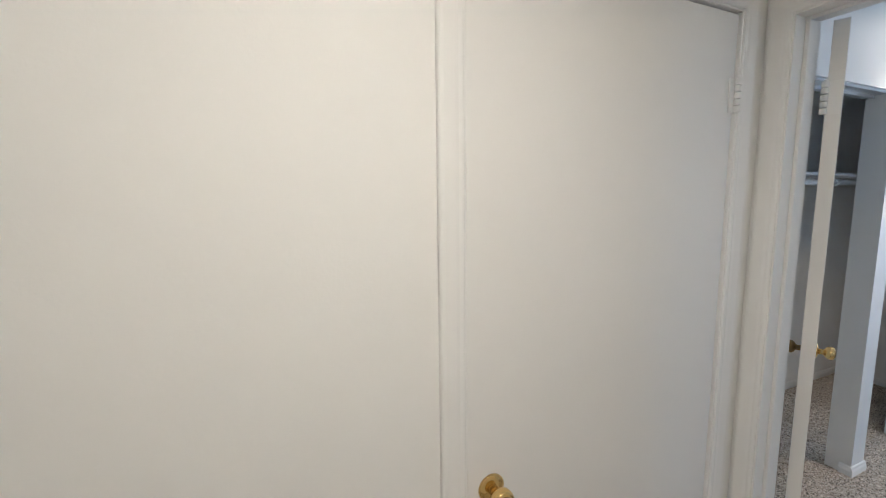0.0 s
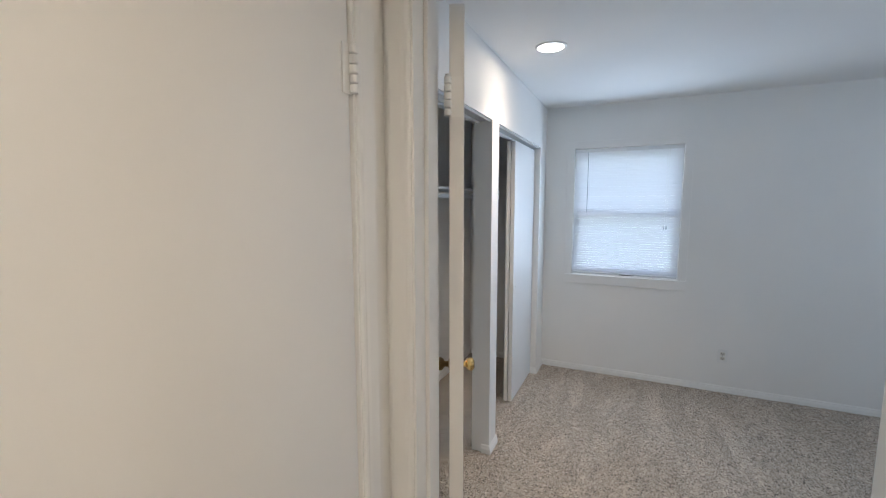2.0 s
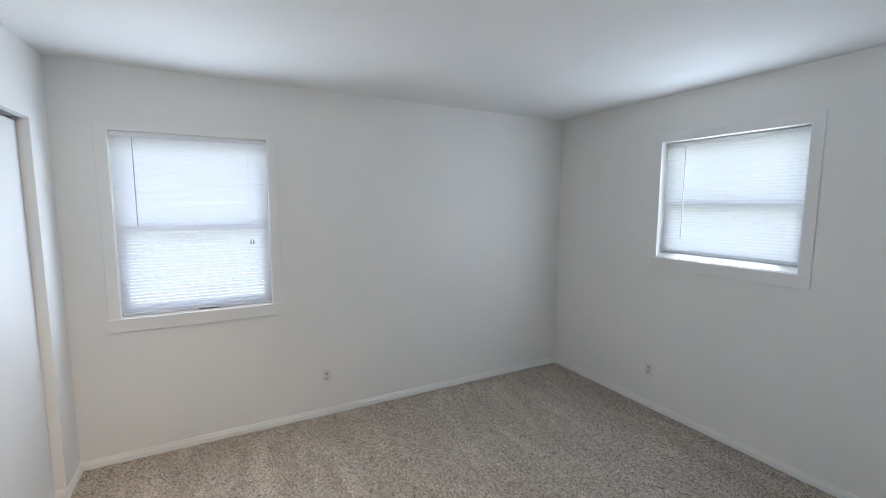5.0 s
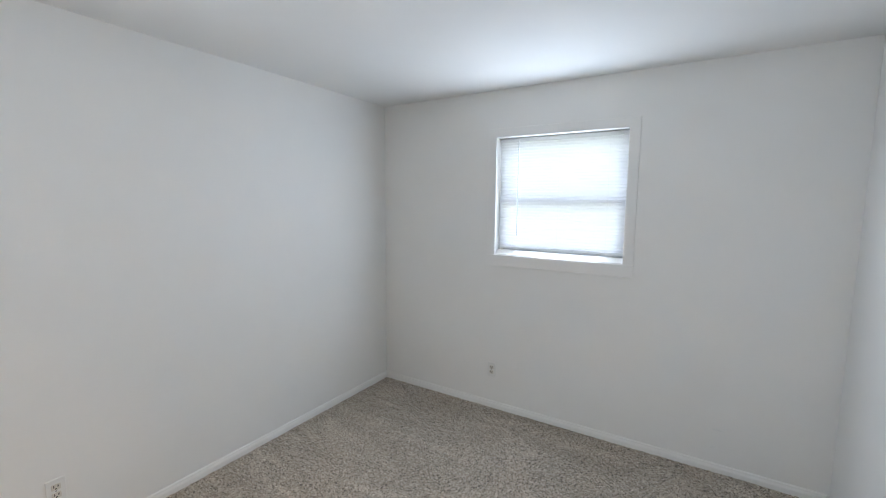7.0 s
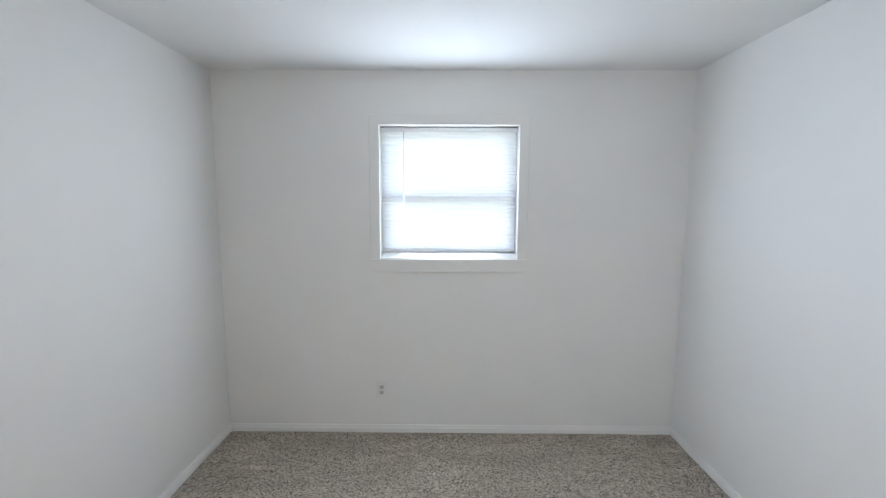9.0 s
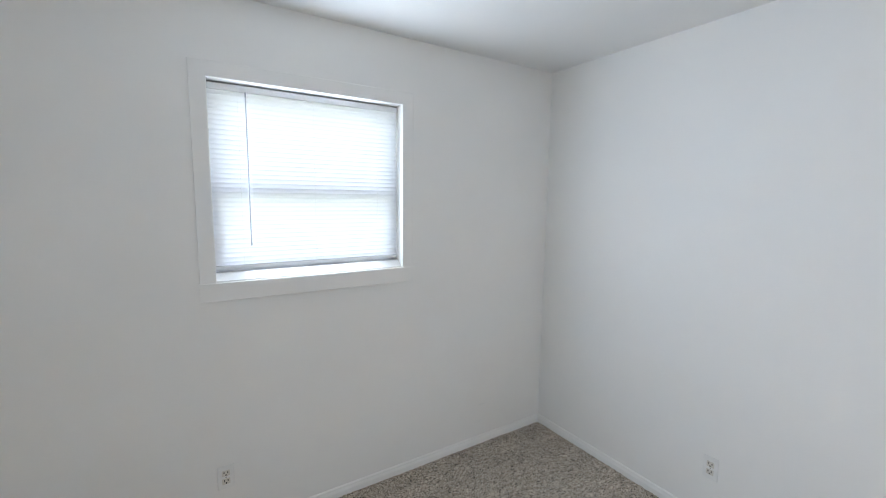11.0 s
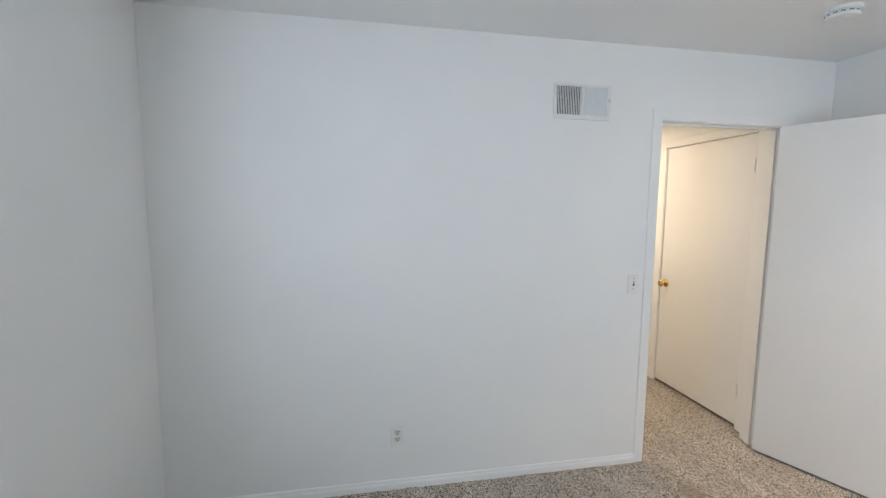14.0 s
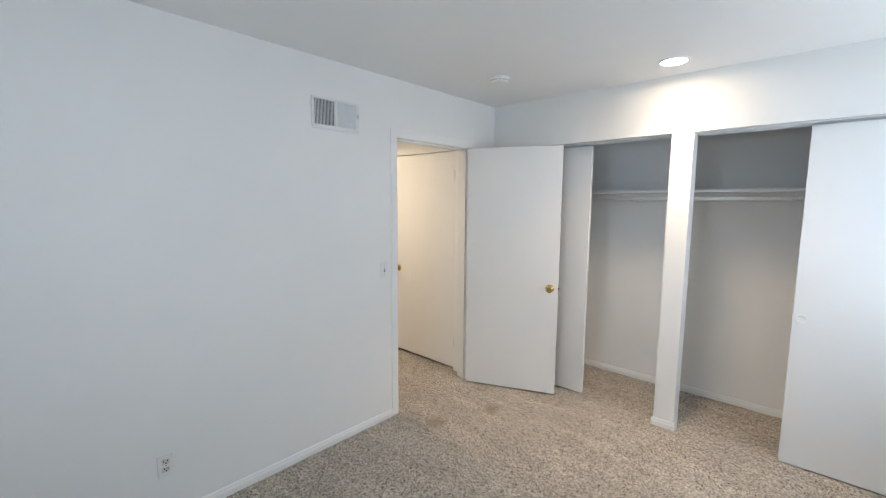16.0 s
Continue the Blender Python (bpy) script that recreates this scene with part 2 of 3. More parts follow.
def lathe(profile, at, axis, steps=28, bm=None):
    """Turned shape: (radius, height) points round an axis through at."""
    bm = bm or bmesh.new()
    turn = Vector(axis).to_track_quat("Z", "Y").to_matrix()
    at = Vector(at)
    rings = []
    for r, h in profile:
        if r < 1e-6:
            rings.append([bm.verts.new(at + turn @ Vector((0, 0, h)))])
        else:
            rings.append([bm.verts.new(at + turn @ Vector((r * math.cos(a), r * math.sin(a), h))) for a in (2 * math.pi * k / steps for k in range(steps))])
    for lo, hi in zip(rings, rings[1:]):
        for k in range(steps):
            ring = [lo[k % len(lo)], lo[(k + 1) % len(lo)], hi[(k + 1) % len(hi)], hi[k % len(hi)]]
            ring = list(dict.fromkeys(ring))
            if len(ring) > 2:
                bm.faces.new(ring)
    for ring, flip in ((rings[0], True), (rings[-1], False)):
        if len(ring) > 2:
            bm.faces.new(ring[::-1] if flip else ring)
    return bm


# softly moulded door casing, 58 mm wide; across 0 is the edge by the opening
CASING = [(0.0, 0.0), (0.0, 0.006), (0.003, 0.0085), (0.008, 0.0095), (0.014, 0.0090), (0.022, 0.0105), (0.036, 0.0115), (0.046, 0.0125), (0.053, 0.0120), (0.057, 0.0095), (0.058, 0.0065), (0.058, 0.0)]
THIN = [(0.0, 0.0), (0.0, 0.005), (0.002, 0.007), (0.054, 0.007), (0.057, 0.004), (0.057, 0.0)]
FLAT = [(0.0, 0.0), (0.0, 0.006), (0.002, 0.008), (0.062, 0.008), (0.064, 0.006), (0.064, 0.0)]
BASE = [(0.0, 0.0), (0.012, 0.0), (0.012, 0.030), (0.010, 0.036), (0.0075, 0.042), (0.0065, 0.050), (0.003, 0.055), (0.0, 0.056)]

# ---- the setting: walls, ceiling, carpet ----
DOOR_S, DOOR_N, DOOR_H = 0.178, 0.990, 2.014      # clear opening of the bedroom doorway
HD_W, HD_E, HD_H = 0.500, 1.333, 2.03         # clear opening of the hall door
W1 = (0.213, 1.071, 0.905, 2.035)              # east window opening: y, y, z, z
W2 = (2.655, 3.552, 1.208, 2.070)              # south window opening: x, x, z, z
CL = (1.745, 3.007)                            # closet openings, x
CR = (3.138, 4.355)
CH = 2.034

solid("wall_east", slab("x", EAST, EAST + 0.17, -2.7, 2.35, -0.05, CEIL + 0.1, [W1]), WALL, "off-white painted plaster wall with a window")
solid("wall_south", slab("y", SOUTH, SOUTH - 0.17, HALL_FACE, EAST - 0.001, -0.05, CEIL + 0.1, [W2]), WALL, "off-white painted plaster wall with a high window")
solid("wall_west", slab("x", HALL_FACE, WEST, SOUTH + 0.001, NORTH - 0.001, -0.05, CEIL + 0.1, [(DOOR_S - 0.02, DOOR_N + 0.02, -0.06, DOOR_H + 0.02)]), WALL, "off-white painted wall with the bedroom doorway")
solid("wall_closet_front", slab("y", NORTH, NORTH + 0.115, HALL_FACE, EAST - 0.001, -0.05, CEIL + 0.1, [(CL[0], CL[1], -0.06, CH), (CR[0], CR[1], -0.06, CH)]), WALL, "off-white wall with two closet openings and a slim post")
solid("wall_closet_back", slab("y", CLOSET_BACK, CLOSET_BACK + 0.12, HALL_FACE, EAST - 0.001, -0.05, CEIL + 0.1), WALL, "off-white back wall of the closet")
solid("wall_closet_west", slab("x", HALL_FACE + 0.001, CLOSET_WEST, NORTH + 0.116, CLOSET_BACK - 0.001, -0.05, CEIL + 0.1), WALL, "off-white side wall of the closet")
solid("wall_hall_north", slab("y", HALL_NORTH, HALL_NORTH + 0.115, HALL_WEST, HALL_FACE - 0.001, -0.05, CEIL + 0.1, [(HD_W - 0.02, HD_E + 0.02, -0.06, HD_H + 0.02)]), WALL, "off-white hall wall with a closed door")
# added out of view: keeps outside light from the gaps round the hall door
solid("hall_door_backing", slab("y", HALL_NORTH + 0.20, HALL_NORTH + 0.26, HALL_WEST, HALL_FACE - 0.001, -0.05, CEIL + 0.1), WALL, "unseen backing added behind the hall door to keep daylight out")
solid("wall_hall_south", slab("y", HALL_SOUTH, HALL_SOUTH - 0.11, HALL_WEST, HALL_FACE - 0.001, -0.05, CEIL + 0.1), WALL, "off-white hall wall")
solid("wall_hall_west", slab("x", HALL_WEST - 0.001, HALL_WEST - 0.11, HALL_SOUTH - 0.11, HALL_NORTH + 0.26, -0.05, CEIL + 0.1), WALL, "off-white end wall of the hall")
solid("ceiling", box((HALL_WEST - 0.11, SOUTH - 0.17, CEIL), (EAST + 0.17, 2.35, CEIL + 0.12)), CEILING, "flat white painted ceiling")
solid("floor_slab", box((HALL_WEST - 0.11, SOUTH - 0.17, -0.2), (EAST + 0.17, 2.35, -0.03)), EXTERIOR, "concrete floor under the carpet")


def carpet(x0, x1, y0, y1, step):
    nx, ny = int((x1 - x0) / step), int((y1 - y0) / step)
    gx, gy = np.meshgrid(np.linspace(x0, x1, nx + 1), np.linspace(y0, y1, ny + 1))
    rng = np.random.default_rng(7)
    z = rng.uniform(-0.0045, 0.002, gx.shape)
    soft = rng.uniform(-1, 1, (ny // 12 + 3, nx // 12 + 3))
    iy, ix = np.arange(ny + 1) / 12.0, np.arange(nx + 1) / 12.0
    fy, fx = iy.astype(int), ix.astype(int)
    ty, tx = (iy - fy)[:, None], (ix - fx)[None, :]
    z += 0.002 * ((soft[fy][:, fx] * (1 - ty) + soft[fy + 1][:, fx] * ty) * (1 - tx) + (soft[fy][:, fx + 1] * (1 - ty) + soft[fy + 1][:, fx + 1] * ty) * tx)
    gx = gx + rng.uniform(-0.4, 0.4, gx.shape) * step
    gy = gy + rng.uniform(-0.4, 0.4, gx.shape) * step
    me = bpy.data.meshes.new("carpet")
    k = np.arange((ny + 1) * (nx + 1)).reshape(ny + 1, nx + 1)
    quads = np.stack([k[:-1, :-1], k[:-1, 1:], k[1:, 1:], k[1:, :-1]], -1).reshape(-1, 4)
    me.vertices.add(gx.size)
    me.vertices.foreach_set("co", np.stack([gx, gy, z], -1).astype(np.float32).ravel())
    me.loops.add(quads.size)
    me.loops.foreach_set("vertex_index", quads.astype(np.int32).ravel())
    me.polygons.add(len(quads))
    me.polygons.foreach_set("loop_start", np.arange(0, quads.size, 4, dtype=np.int32))
    me.polygons.foreach_set("loop_total", np.full(len(quads), 4, dtype=np.int32))
    me.update(calc_edges=True)
    me.validate()
    me.materials.append(CARPET)
    return me


tagged(new("floor", carpet(HALL_WEST, EAST + 0.02, SOUTH - 0.02, CLOSET_BACK + 0.01, 0.008)), "beige and grey speckled cut-pile carpet with faint stains", "carpet", "", "structure")


def skirting(name, start, end, out):
    bm = sweep([(d, h) for d, h in BASE], start, end, (0, 0, 1), out)
    return solid(name, bm, TRIM, "low white painted moulded baseboard")


Z0 = -0.004
skirting("baseboard_east", (EAST, SOUTH, Z0), (EAST, NORTH, Z0), (-1, 0, 0))
skirting("baseboard_south", (WEST + 0.012, SOUTH, Z0), (EAST - 0.012, SOUTH, Z0), (0, 1, 0))
skirting("baseboard_west", (WEST, SOUTH, Z0), (WEST, DOOR_S - 0.062, Z0), (1, 0, 0))
skirting("baseboard_west_stub", (WEST, DOOR_N + 0.064, Z0), (WEST, NORTH, Z0), (1, 0, 0))
skirting("baseboard_closet_front_west", (WEST + 0.012, NORTH, Z0), (CL[0] + 0.012, NORTH, Z0), (0, -1, 0))
skirting("baseboard_post_front", (CL[1] - 0.012, NORTH, Z0), (CR[0] + 0.012, NORTH, Z0), (0, -1, 0))
skirting("baseboard_post_side_west", (CL[1], NORTH, Z0), (CL[1], NORTH + 0.05, Z0), (-1, 0, 0))
skirting("baseboard_post_side_east", (CR[0], NORTH, Z0), (CR[0], NORTH + 0.05, Z0), (1, 0, 0))
skirting("baseboard_closet_front_east", (CR[1] - 0.012, NORTH, Z0), (EAST - 0.012, NORTH, Z0), (0, -1, 0))
skirting("baseboard_closet_front_east_side", (CR[1], NORTH, Z0), (CR[1], NORTH + 0.05, Z0), (-1, 0, 0))
skirting("baseboard_closet_back", (CLOSET_WEST, CLOSET_BACK, Z0), (EAST, CLOSET_BACK, Z0), (0, -1, 0))
skirting("baseboard_closet_west", (CLOSET_WEST, NORTH + 0.116, Z0), (CLOSET_WEST, CLOSET_BACK - 0.012, Z0), (1, 0, 0))
skirting("baseboard_closet_east", (EAST, NORTH + 0.116, Z0), (EAST, CLOSET_BACK - 0.012, Z0), (-1, 0, 0))
skirting("baseboard_hall_north", (HALL_WEST, HALL_NORTH, Z0), (HD_W - 0.064, HALL_NORTH, Z0), (0, -1, 0))
skirting("baseboard_hall_south", (HALL_WEST, HALL_SOUTH, Z0), (HALL_FACE, HALL_SOUTH, Z0), (0, 1, 0))


# ---- door frames and casings ----
def door_frame(name, axis, face_a, face_b, u0, u1, h, label, casing_sides, stop_at):
    """Jambs, head, stops and casings of a doorway through a wall whose faces lie at face_a and face_b across axis."""
    def p(d, u, z):
        return (d, u, z) if axis == "x" else (u, d, z)

    fr = thing(name, p((face_a + face_b) / 2, (u0 + u1) / 2, 0), label, "door frame", "", "structure")
    lo, hi = min(face_a, face_b) - 0.003, max(face_a, face_b) + 0.003

    def bx(d0, d1, a, c, z0, z1, bev=0.0015):
        q, r = p(d0, a, z0), p(d1, c, z1)
        return box(tuple(map(min, q, r)), tuple(map(max, q, r)), bev)

    part("jamb", bx(lo, hi, u0 - 0.019, u0, -0.02, h), TRIM, fr)
    part("jamb", bx(lo, hi, u1, u1 + 0.019, -0.02, h), TRIM, fr)
    part("head_jamb", bx(lo, hi, u0 - 0.019, u1 + 0.019, h, h + 0.019), TRIM, fr)
    s0, s1 = stop_at
    part("door_stop", bx(s0, s1, u0 + 0.0002, u0 + 0.011, -0.02, h - 0.0002), TRIM, fr)
    part("door_stop", bx(s0, s1, u1 - 0.011, u1 - 0.0002, -0.02, h - 0.0002), TRIM, fr)
    part("door_stop", bx(s0, s1, u0 + 0.011, u1 - 0.011, h - 0.011, h - 0.0002), TRIM, fr)
    for face, sign, shape in casing_sides:
        out = p(sign, 0, 0)
        rv = 0.005
        part("casing", sweep(shape, p(face, u0 - rv, -0.01), p(face, u0 - rv, h + rv), out, p(0, -1, 0), (0, 1)), TRIM, fr)
        part("casing", sweep(shape, p(face, u1 + rv, -0.01), p(face, u1 + rv, h + rv), out, p(0, 1, 0), (0, 1)), TRIM, fr)
        part("head_casing", sweep(shape, p(face, u0 - rv, h + rv), p(face, u1 + rv, h + rv), out, (0, 0, 1), (-1, 1)), TRIM, fr)
    return fr


frame_1 = door_frame("door_frame_1", "x", HALL_FACE, WEST, DOOR_S, DOOR_N, DOOR_H, "white painted bedroom door frame with moulded casing", ((HALL_FACE, -1, CASING), (WEST, 1, THIN)), (WEST - 0.072, WEST - 0.038))
bm = box((WEST - 0.036, DOOR_S - 0.0005, 0.858), (WEST - 0.006, DOOR_S + 0.0015, 0.918), 0.0006)
part("strike_plate", bm, STEEL, frame_1, "dull metal strike plate")
frame_2 = door_frame("door_frame_2", "y", HALL_NORTH, HALL_NORTH + 0.115, HD_W, HD_E, HD_H, "white painted hall door frame with moulded casing", ((HALL_NORTH, -1, CASING),), (HALL_NORTH + 0.042, HALL_NORTH + 0.075))


# ---- doors ----
def knob_parts(door, x, z, face, sign, tone):
    """Round knob on the face at y=face, turned outward by sign; in the door's own axes."""
    at = ORIGIN[door.name]
    rose = lathe([(0.033, 0.0), (0.033, 0.003), (0.030, 0.006), (0.020, 0.009), (0.0135, 0.011)], at + Vector((x, face, z)), (0, sign, 0), 32)
    part("rosette", rose, tone, door, "round brass rosette", True)
    kn = lathe([(0.0125, 0.008), (0.011, 0.022), (0.013, 0.028), (0.021, 0.032), (0.0265, 0.040), (0.0275, 0.050), (0.025, 0.058), (0.018, 0.061), (0.016, 0.060), (0.013, 0.0625), (0.0, 0.0635)], at + Vector((x, face, z)), (0, sign, 0), 32)
    part("knob", kn, tone, door, "polished brass door knob", True)
    ring = lathe([(0.0175, 0.0600), (0.0170, 0.0632), (0.0125, 0.0640), (0.0120, 0.0630)], at + Vector((x, face, z)), (0, sign, 0), 32)
    part("face_ring", ring, BRASS_DARK, door, "darkened ring round the knob face", True)


def hinge(door, x, y, z, leaf):
    """Painted butt hinge: knuckle of five barrels and a leaf."""
    at = ORIGIN[door.name]
    bm = bmesh.new()
    for k in range(5):
        lathe([(0.0074, 0.0015), (0.0086, 0.003), (0.0086, 0.0155), (0.0074, 0.017)], at + Vector((x, y, z - 0.045 + 0.018 * k)), (0, 0, 1), 12, bm)
    lathe([(0.0, 0.0), (0.0055, 0.001), (0.006, 0.004), (0.003, 0.006)], at + Vector((x, y, z + 0.045)), (0, 0, 1), 12, bm)
    (lx0, lx1), (ly0, ly1) = leaf
    box(at + Vector((lx0, ly0, z - 0.045)), at + Vector((lx1, ly1, z + 0.045)), 0, bm)
    part("hinge", bm, TRIM, door, "white painted hinge")


# bedroom door: local x runs from the hinge edge, local y from the hall-side face (0) to the room-side face
door_1 = thing("door_1", (0, 0, 0), "white flat bedroom door with brass knobs, standing open", "door", "", "structure")
DW, DT = 0.755, 0.035
part("door_leaf", box((0.0, 0.0, 0.012), (DW, DT, 2.010), 0.0018), DOOR, door_1)
knob_parts(door_1, DW - 0.062, 0.888, 0.0, -1, BRASS)
knob_parts(door_1, DW - 0.062, 0.888, DT, 1, BRASS_DARK)
part("latch_plate", box((DW - 0.0005, 0.006, 0.860), (DW + 0.0012, 0.029, 0.916), 0.0005), BRASS, door_1, "brass latch plate")
part("latch_bolt", box((DW + 0.001, 0.011, 0.879), (DW + 0.011, 0.024, 0.897), 0.002), BRASS, door_1)
for z in (0.27, 1.806):
    hinge(door_1, -0.005, DT + 0.004, z, ((-0.0016, -0.0001), (0.004, DT)))
door_1.matrix_basis = pose(1.586, 0.934, 0, 0, 0, 23.2)

# hall door, closed; its face looks at the hall
door_2 = thing("door_2", (HD_W + 0.003, HALL_NORTH + 0.005, 0), "white flat hall door with brass knob, closed", "door", "", "structure")
D2 = HD_E - HD_W - 0.006
at2 = ORIGIN[door_2.name]
part("door_leaf", box(at2 + Vector((0, 0, 0.022)), at2 + Vector((D2, 0.035, HD_H - 0.005)), 0.0018), DOOR, door_2)
knob_parts(door_2, 0.062, 0.888, 0.0, -1, BRASS)
for z in (0.27, 1.812):
    hinge(door_2, D2 + 0.002, -0.0105, z, ((D2 - 0.022, D2 + 0.002), (-0.0035, -0.0005)))


# ---- windows ----
def window(name, axis, face, sign, u0, u1, z0, z1, rail, depth, label):
    """Double-hung vinyl window: reveal lining, outer frame, two sashes with panes, sill, flat casing; sign points into the room."""
    def p(d, u, z):
        return (face - sign * d, u, z) if axis == "x" else (u, face - sign * d, z)

    def bx(d0, d1, a, c, e, f, bev=0.002):
        q, r = p(d0, a, e), p(d1, c, f)
        return box(tuple(map(min, q, r)), tuple(map(max, q, r)), bev)

    w = thing(name, p(0, (u0 + u1) / 2, z0), label, "window", "", "structure")
    n = p(-1, 0, 0)
    out = tuple(a - b_ for a, b_ in zip(n, p(0, 0, 0)))
    ax = (0, 1, 0) if axis == "x" else (1, 0, 0)
    neg = tuple(-c for c in ax)
    part("casing", sweep(FLAT, p(0, u0, z0), p(0, u0, z1), out, neg, (-1, 1)), WALL, w)
    part("casing", sweep(FLAT, p(0, u1, z0), p(0, u1, z1), out, ax, (-1, 1)), WALL, w)
    part("head_casing", sweep(FLAT, p(0, u0, z1), p(0, u1, z1), out, (0, 0, 1), (-1, 1)), WALL, w)
    apron = [(-0.002, 0.0), (-0.002, 0.012), (0.0, 0.014), (0.078, 0.014), (0.080, 0.012), (0.080, 0.0)]
    part("sill_casing", sweep(apron, p(0, u0 - 0.066, z0), p(0, u1 + 0.066, z0), out, (0, 0, -1)), WALL, w)
    fd = depth
    rise = 0.004 if fd < 0.07 else 0.026
    stool = [(0.0005, 0.001), (0.008, 0.001), (0.010, -0.006), (0.010 + rise * 0.35, -0.022), (0.010 + rise, -0.046), (0.010 + rise, -fd), (0.0005, -fd)]
    part("window_sill", sweep(stool, p(0, u0 + 0.001, z0), p(0, u1 - 0.001, z0), out, (0, 0, 1)), TRIM, w)
    for a, c, e, f in ((u0, u0 + 0.016, z0 + 0.01, z1), (u1 - 0.016, u1, z0 + 0.01, z1), (u0 + 0.016, u1 - 0.016, z1 - 0.018, z1), (u0 + 0.016, u1 - 0.016, z0 + 0.0005, z0 + 0.028)):
        part("window_frame", bx(fd, fd + 0.075, a + 0.0005, c - 0.0005, e, f - 0.0005), VINYL, w)
    for d, lo, hi in ((fd + 0.040, rail - 0.018, z1 - 0.019), (fd + 0.008, z0 + 0.029, rail + 0.018)):
        sash = part("sash", bx(d, d + 0.028, u0 + 0.017, u0 + 0.044, lo, hi), VINYL, w)
        part("stile", bx(d, d + 0.028, u1 - 0.044, u1 - 0.017, lo, hi), VINYL, sash)
        part("rail", bx(d, d + 0.028, u0 + 0.0445, u1 - 0.0445, lo, lo + 0.036), VINYL, sash)
        part("rail", bx(d, d + 0.028, u0 + 0.0445, u1 - 0.0445, hi - 0.036, hi), VINYL, sash)
        pane = part("pane", bx(d + 0.011, d + 0.015, u0 + 0.040, u1 - 0.040, lo + 0.031, hi - 0.031, 0), GLASS, sash)
        pane.visible_shadow = False
    part("sash_lock", bx(fd + 0.002, fd + 0.012, (u0 + u1) / 2 - 0.03, (u0 + u1) / 2 + 0.03, rail + 0.005, rail + 0.017), VINYL, w)
    return w


window("window_1", "x", EAST, -1, *W1, 1.462, 0.055, "white vinyl double-hung window in flat painted casing")
window("window_2", "y", SOUTH, 1, *W2, 1.612, 0.085, "small white vinyl double-hung window in flat painted casing")


def blind(axis, face, sign, u0, u1, z0, z1, d, pitch, tilt, wand_u, wand_len, label):
    """Mini blind: head rail, slats, ladder cords, bottom rail, tilt wand; d is how deep it hangs inside the wall's face."""
    def p(dd, u, z):
        return Vector((face - sign * dd, u, z) if axis == "x" else (u, face - sign * dd, z))

    def bx(d0, d1, a, c, e, f, bev=0.002):
        q, r = p(d0, a, e), p(d1, c, f)
        return box(tuple(map(min, q, r)), tuple(map(max, q, r)), bev)

    mid = (u0 + u1) / 2
    bl = thing("window_blind", p(d, mid, z0), label, "window blind", "blinds at the windows")
    part("head_rail", bx(d - 0.0135, d + 0.016, u0 + 0.004, u1 - 0.004, z1 - 0.034, z1 - 0.006), VINYL, bl)
    part("bottom_rail", bx(d - 0.011, d + 0.011, u0 + 0.004, u1 - 0.004, z0, z0 + 0.017, 0.003), VINYL, bl)
    half = (u1 - u0) / 2 - 0.005
    bm = bmesh.new()
    rows = []
    for k in range(7):
        w = (k / 6 - 0.5) * 0.025
        camber = 0.0036 * (1 - (2 * k / 6 - 1) ** 2)
        c, s = math.cos(tilt), math.sin(tilt)
        dd, zz = w * c - camber * s, -w * s + camber * c
        rows.append([bm.verts.new((-sign * dd, u, zz) if axis == "x" else (u, -sign * dd, zz)) for u in (-half, -half / 3, half / 3, half)])
    for r0, r1 in zip(rows, rows[1:]):
        for k in range(3):
            bm.faces.new([r0[k], r0[k + 1], r1[k + 1], r1[k]]).smooth = True
    me = finish(bm, "slat", SLAT)
    rng = random.Random(3)
    z = z0 + 0.022
    while z < z1 - 0.034:
        s = new("slat", me)
        s.parent = bl
        s.location = p(d, mid, z) - ORIGIN[bl.name] + Vector((0, 0, rng.uniform(-0.0004, 0.0004)))
        turn = rng.uniform(-0.012, 0.012)
        s.rotation_euler = (0, turn, 0) if axis == "x" else (turn, 0, 0)
        z += pitch
    for u in (u0 + 0.12, mid, u1 - 0.12):
        for off in (-0.0135, 0.0135):
            q = p(d + off, u, 0)
            part("ladder_cord", lathe([(0.0004, z0 + 0.01), (0.0004, z1 - 0.02)], (q.x, q.y, 0), (0, 0, 1), 6), CORD, bl)
    q = p(d - 0.022, wand_u, 0)
    part("tilt_wand", lathe([(0.0022, z1 - 0.03 - wand_len), (0.0033, z1 - 0.029 - wand_len), (0.0028, z1 - 0.02 - wand_len), (0.0027, z1 - 0.035)], (q.x, q.y, 0), (0, 0, 1), 6), WAND, bl, "clear grey plastic tilt wand")
    part("wand_hook", bx(d - 0.024, d - 0.012, wand_u - 0.003, wand_u + 0.003, z1 - 0.036, z1 - 0.022, 0.001), VINYL, bl)
    return bl


blind("x", EAST, -1, W1[0], W1[1], W1[2] + 0.012, W1[3], 0.017, 0.0208, radians(56), 0.955, 0.53, "white vinyl mini blind, lowered and nearly closed")
blind("y", SOUTH, 1, W2[0], W2[1], W2[2] + 0.048, W2[3], 0.066, 0.0208, radians(71), 3.40, 0.68, "white vinyl mini blind, lowered to just above the sill")

east_blind = bpy.data.objects["window_blind"]
for y in (0.318, 0.334):
    part("lift_cord", lathe([(0.0008, 1.365), (0.0008, W1[3] - 0.03)], (EAST - 0.003, y, 0), (0, 0, 1), 6), CORD, east_blind)
    part("cord_tassel", lathe([(0.002, 1.366), (0.0045, 1.358), (0.006, 1.338), (0.005, 1.334)], (EAST - 0.003, y, 0), (0, 0, 1), 12), WAND, east_blind, "small grey cord tassel")
